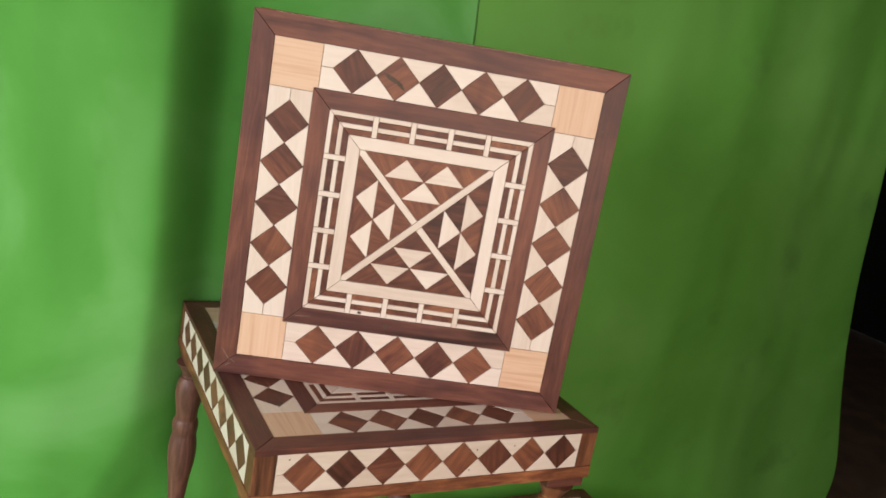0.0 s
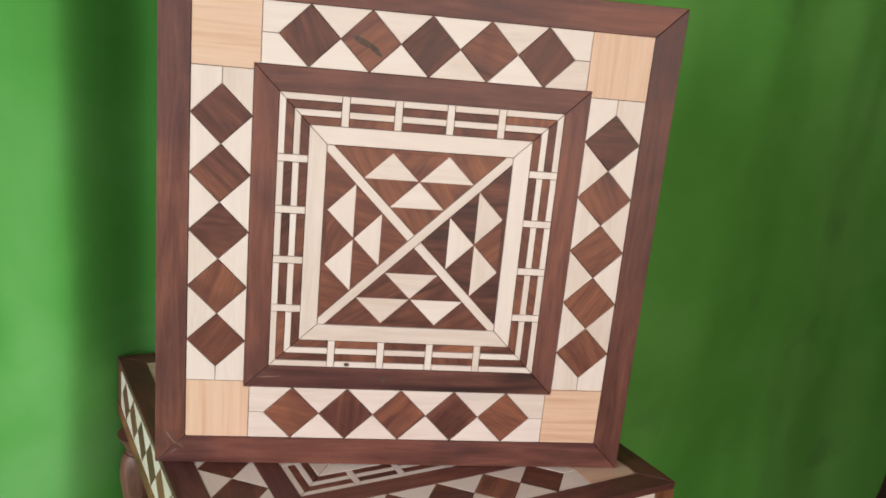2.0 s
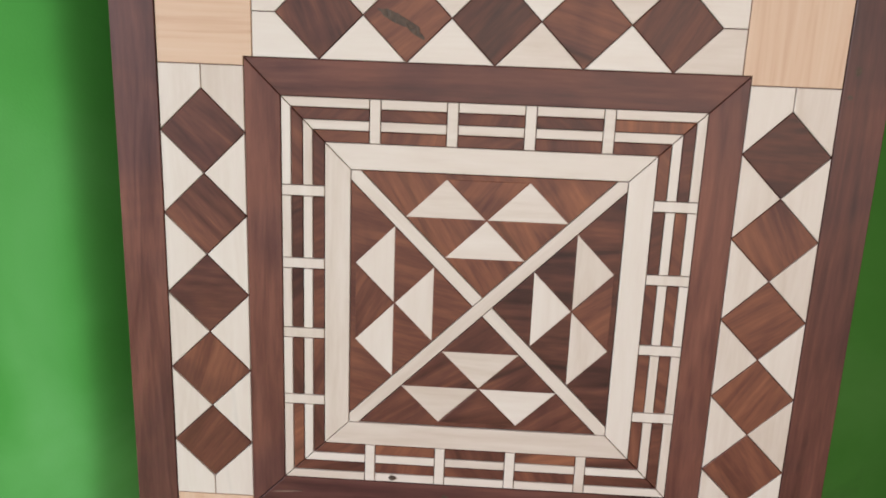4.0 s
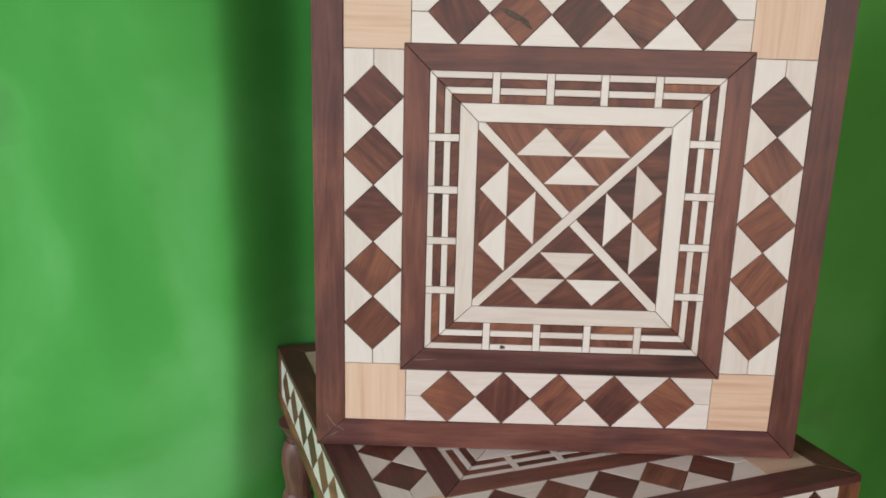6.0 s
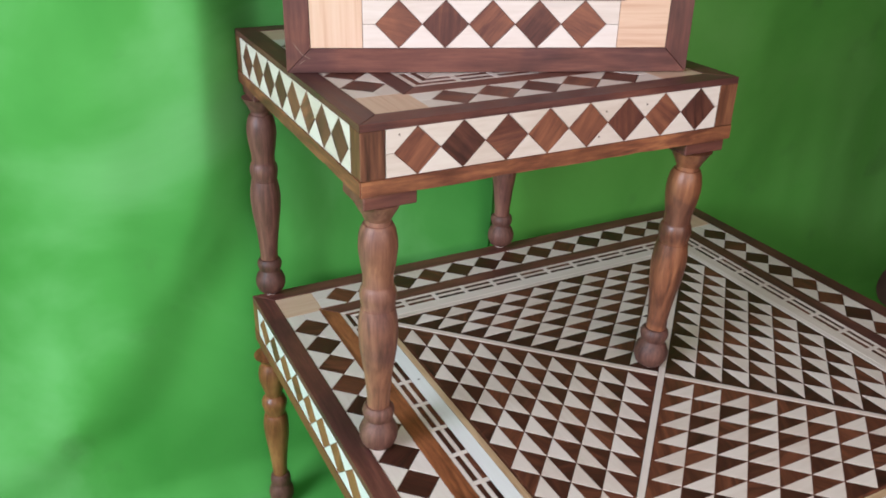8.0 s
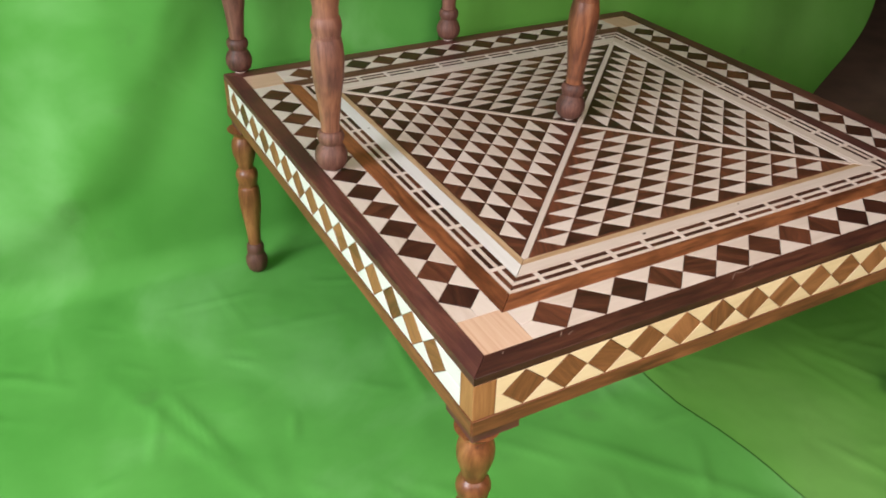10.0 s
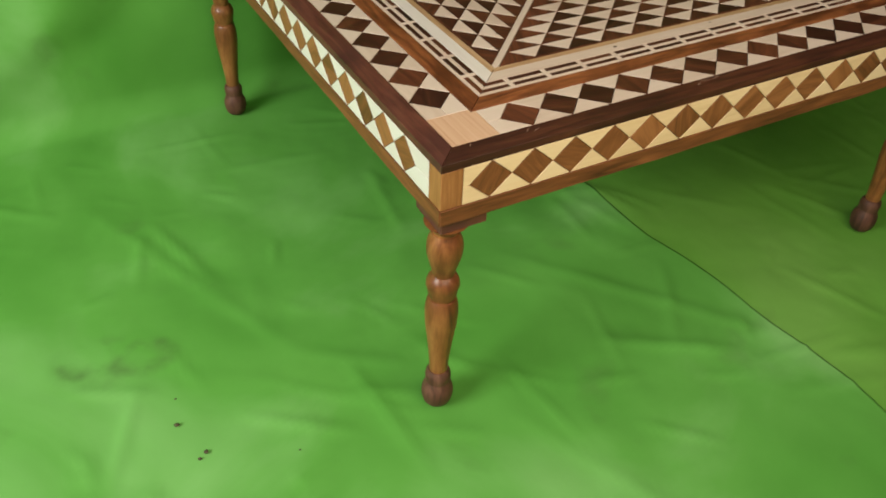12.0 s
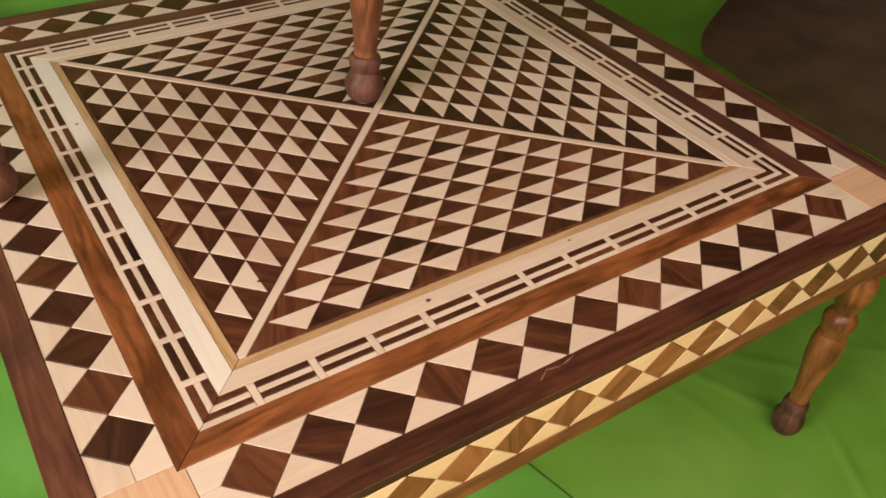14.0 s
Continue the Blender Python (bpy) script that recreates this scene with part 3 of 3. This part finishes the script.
def cloth(name, x_left, x_right, lift, mat, label, cols):
    """x_left, x_right: edges as functions of the run along the cloth; lift: how far it lies above the other width."""
    flat, arc = BACK - SWEEP - FRONT, SWEEP * math.pi / 2
    u = np.array(RUN)
    a, b = np.array([x_left(v) for v in RUN]), np.array([x_right(v) for v in RUN])
    share = np.linspace(0, 1, cols + 1)
    share[-2] = 1 - 0.0018
    x = a[:, None] + (b - a)[:, None] * share[None, :]
    uu = np.repeat(u[:, None], cols + 1, axis=1)
    rough = np.array([noise.fractal(Vector((p * 3.1, q * 3.1, 0.3)), 1.0, 2.0, 4) for p, q in zip(x.ravel(), uu.ravel())]).reshape(x.shape)
    folds = np.array([0.022 * noise.noise(Vector((p * 2.1 + 0.35 * q, q * 0.55, 4))) + 0.013 * noise.noise(Vector((p * 5 - 0.4 * q, q * 0.7, 9)))
                      + 0.0022 * noise.noise(Vector((p * 13, q * 3.5, 2))) for p, q in zip(x.ravel(), uu.ravel())]).reshape(x.shape)
    fine = np.array([noise.fractal(Vector((p * 11, q * 11, 7)), 0.9, 2.1, 3) for p, q in zip(x.ravel(), uu.ravel())]).reshape(x.shape)
    # floor
    y, z = FRONT + uu, -0.0035 + 0.004 * rough + 0.0016 * fine + lift
    fade = np.clip((flat - uu) / 0.12, 0, 1)
    z = z * fade + (1 - fade) * lift + creases(x, FRONT + uu) * fade
    # sweep
    turn = np.clip((uu - flat) / SWEEP, 0, math.pi / 2)
    on_arc = uu > flat
    y = np.where(on_arc, BACK - SWEEP + (SWEEP - lift) * np.sin(turn), y)
    z = np.where(on_arc, SWEEP - (SWEEP - lift) * np.cos(turn), z)
    # hanging part
    high = np.clip(uu - flat - arc, 0, None)
    y = y + np.where(high > 0, folds * np.clip(high * 3, 0, 1) * (1 - 0.65 * np.exp(-((x - 0.5) / 0.6) ** 4)), 0)
    # a slanting ridge where the free side turns towards the window
    line = np.interp(z + high, [0.0, 0.11, 0.23, 0.53, 0.68, 0.95, 1.4, 2.5], [-0.60, -0.49, -0.32, -0.11, -0.06, -0.05, -0.055, -0.07])
    upper = np.clip((z + high - 0.40) / 0.4, 0, 1)
    left = line - x
    rise = np.clip(1 + left / (0.17 - 0.05 * upper), 0, 1)
    proud, fall = 0.018 + 0.044 * upper, 0.042 - 0.012 * upper
    ridge = np.where(left < 0, proud * rise * rise * (3 - 2 * rise), proud - fall * (1 - np.exp(-((np.clip(left, 0, None) / 0.22) ** 1.5))))
    y = y - np.where(high > 0, ridge * np.clip(high * 6, 0, 1), 0)
    z = z + high
    verts = np.stack([x, y, z], axis=-1).reshape(-1, 3)
    rows, n = len(RUN), cols + 1
    faces = [(r * n + i, r * n + i + 1, (r + 1) * n + i + 1, (r + 1) * n + i) for r in range(rows - 1) for i in range(cols)]
    me = bpy.data.meshes.new(name)
    me.from_pydata(verts.tolist(), [], faces)
    me.polygons.foreach_set("use_smooth", [True] * len(faces))
    me.materials.append(mat)
    ob = new(name, me)
    solid = ob.modifiers.new("thickness", "SOLIDIFY")
    solid.thickness, solid.offset = 0.0003, -1
    return tagged(ob, label, "backdrop cloth", kind="structure")


FOLD = BACK - SWEEP - FRONT


def smooth(t):
    t = max(0.0, min(1.0, t))
    return t * t * (3 - 2 * t)


def seam(u):
    y = u + FRONT
    return 0.630 - 0.066 * smooth((y + 0.25) / 0.75) - 0.044 * smooth((y - 0.45) / 0.6) + 0.004 * math.sin(y * 21)


def right_edge(u):
    """The cloth narrows to a curled corner where it meets the floor."""
    z = u - FOLD - 0.04
    at, out = [-0.30, -0.02, 0.0, 0.066, 0.118, 0.20, 0.30, 0.41, 0.765, 1.0, 1.265, 2.4], [1.80, 1.812, 1.826, 1.875, 1.935, 2.008, 2.045, 2.03, 1.917, 1.876, 1.848, 1.74]
    return sum(float(np.interp(z + d, at, out)) for d in (-0.05, -0.025, 0.0, 0.025, 0.05)) / 5


cloth("backdrop_1", lambda u: -2.2, seam, 0.0006, CLOTH, "bright green cloth hung as a backdrop and spread over the floor", 300)
cloth("backdrop_2", lambda u: seam(u) - 0.05, right_edge, 0.0, CLOTH_DIMMED, "second width of green cloth under the seam, weaker light put into its duller green", 150)

# ---- the tables ----
big = tagged(new("coffee_table"), "low square table inlaid with dark and pale wood", "coffee table")
table_top(big, BIG_SIDE, BIG_TOP, BIG)
legs(big, BIG_SIDE, BIG_TOP - BIG["apron"], STOUT_LEG, WARM_TURNED, ((-6, 3, -5, -2), (-6, 6, -10, -3), (-15, 5, -16, -3), (-4, 0, -4, 0)))
big.matrix_world = pose(0.5, 0.5, 0.0)

small = tagged(new("side_table"), "small square inlaid side table standing on the large table", "side table", "small inlaid tables")
table_top(small, SMALL_SIDE, SMALL_HEIGHT, SMALL)
legs(small, SMALL_SIDE, SMALL_HEIGHT - SMALL["apron"], SLIM_LEG, TURNED, ((-3, 2, 1, -1), (-18, 5, -9, -6), (-16, -7, -10, -8), (-18, -8, -16, -8)))
small.matrix_world = pose(0.0160, 0.4975, BIG_TOP + 0.0006, 0, 0, -0.39) @ Matrix.Diagonal((1.0, SMALL_DEPTH / SMALL_SIDE, 1.0, 1.0)) @ pose(SMALL_SIDE / 2, SMALL_SIDE / 2, 0)

upright = tagged(new("table_top"), "square inlaid table top stood on edge on the side table", "table top", "small inlaid tables")
table_top(upright, PANEL_SIDE, PANEL["apron"], PANEL)
upright.matrix_world = pose(0.0112, 0.7355, BIG_TOP + SMALL_HEIGHT + 0.0018, 0, 0, -21.47) @ pose(PANEL_SIDE / 2, PANEL["apron"], PANEL_SIDE / 2, 90, 0, 0)


# ---- knots and nail holes in the faces ----
SCUFF = plain("scuffed_wood", (0.19, 0.115, 0.085), 0.3, 0.7, 400.0)
KNOT = plain("knot_wood", (0.06, 0.032, 0.018), 0.3, 0.6, 300.0)


def knot(name, root, face, x, y, length, width, turn=0, mat=None):
    """A thin dark lens let into a face."""
    bm = bmesh.new()
    n = 14
    ring = [(length / 2 * math.cos(2 * math.pi * k / n) * (1 + 0.12 * math.sin(3 * k)), width / 2 * math.sin(2 * math.pi * k / n) * (1 + 0.15 * math.cos(5 * k))) for k in range(n)]
    low, high = [bm.verts.new((*p, -0.0006)) for p in ring], [bm.verts.new((*p, 0.00045)) for p in ring]
    for k in range(n):
        bm.faces.new((low[k], low[(k + 1) % n], high[(k + 1) % n], high[k]))
    bm.faces.new(high)
    ob = part(name, bm, mat or KNOT, root)
    ob.matrix_local = face @ pose(x, y, 0, 0, 0, turn)


panel_face = pose(-PANEL_SIDE / 2, -PANEL_SIDE / 2, PANEL["apron"])
knot("dark_streak", upright, panel_face, 0.1972, 0.4608, 0.031, 0.006, -24)
knot("dark_streak", upright, panel_face, 0.208, 0.4535, 0.016, 0.004, -38)
knot("nail_hole", upright, panel_face @ pose(0, 0, 0.0004), 0.501, 0.4387, 0.004, 0.006)
knot("nail_hole", upright, panel_face @ pose(0, 0, 0.0004), 0.498, 0.4215, 0.004, 0.003)
knot("knot", upright, panel_face, 0.1998, 0.1205, 0.006, 0.004)
knot("knot", upright, panel_face @ pose(0, 0, 0.0002), 0.2406, 0.1049, 0.006, 0.007)
apron_face = pose(-SMALL_SIDE / 2, -SMALL_SIDE / 2, SMALL_HEIGHT, 90, 0, 0)
for x, y in ((0.3214, -0.0215), (0.3838, -0.0195), (0.3137, -0.0525), (0.0462, -0.0150), (0.4700, -0.0130)):
    knot("nail_hole", small, apron_face, x, y, 0.0022, 0.0022)
big_face = pose(-BIG_SIDE / 2, -BIG_SIDE / 2, BIG_TOP)
for x, y, size in ((0.367, 0.158, 0.006), (0.236, 0.266, 0.005), (0.158, 0.646, 0.004), (0.55, 0.162, 0.003)):
    knot("knot", big, big_face, x, y, size, size * 0.7)


for x, y, length, width, turn in ((0.405, 0.0225, 0.018, 0.0014, 32), (0.418, 0.0245, 0.014, 0.0012, -10), (0.436, 0.0255, 0.018, 0.0014, 14),
                                  (0.132, 0.0240, 0.012, 0.0013, 48), (0.142, 0.0200, 0.010, 0.0012, 20), (0.052, 0.0250, 0.005, 0.0012, 40)):
    knot("scuff_mark", big, big_face @ pose(0, 0, 0.0004), x, y, length, width, turn, SCUFF)
for x, y, length, width, turn in ((0.016, 0.030, 0.020, 0.0010, -55), (0.024, 0.022, 0.014, 0.0009, -30), (0.020, 0.014, 0.010, 0.0009, 35), (0.118, 0.104, 0.024, 0.0009, 4)):
    knot("scuff_mark", upright, panel_face @ pose(0, 0, 0.0004), x, y, length, width, turn, SCUFF)


# ---- crumbs of dirt on the cloth ----
def crumb(x, y, size):
    bm = bmesh.new()
    bmesh.ops.create_icosphere(bm, subdivisions=2, radius=size)
    for v in bm.verts:
        v.co *= 1 + 0.5 * noise.noise(v.co * (1.6 / size) + Vector((x * 50, y * 50, 0)))
        v.co.z *= 0.45
    ob = tagged(mesh_object("dirt_crumb", bm, EARTH_DARK, None, "", True), "small dark crumb of dirt lying on the green cloth", "dirt", "crumbs on the cloth")
    ob.location = (x, y, 0.0 + size * 0.2)


for x, y, size in ((-0.335, 0.165, 0.0038), (-0.311, 0.099, 0.0036), (-0.322, 0.092, 0.0026), (-0.324, 0.214, 0.0016), (-0.192, 0.042, 0.0014)):
    crumb(x, y, size)
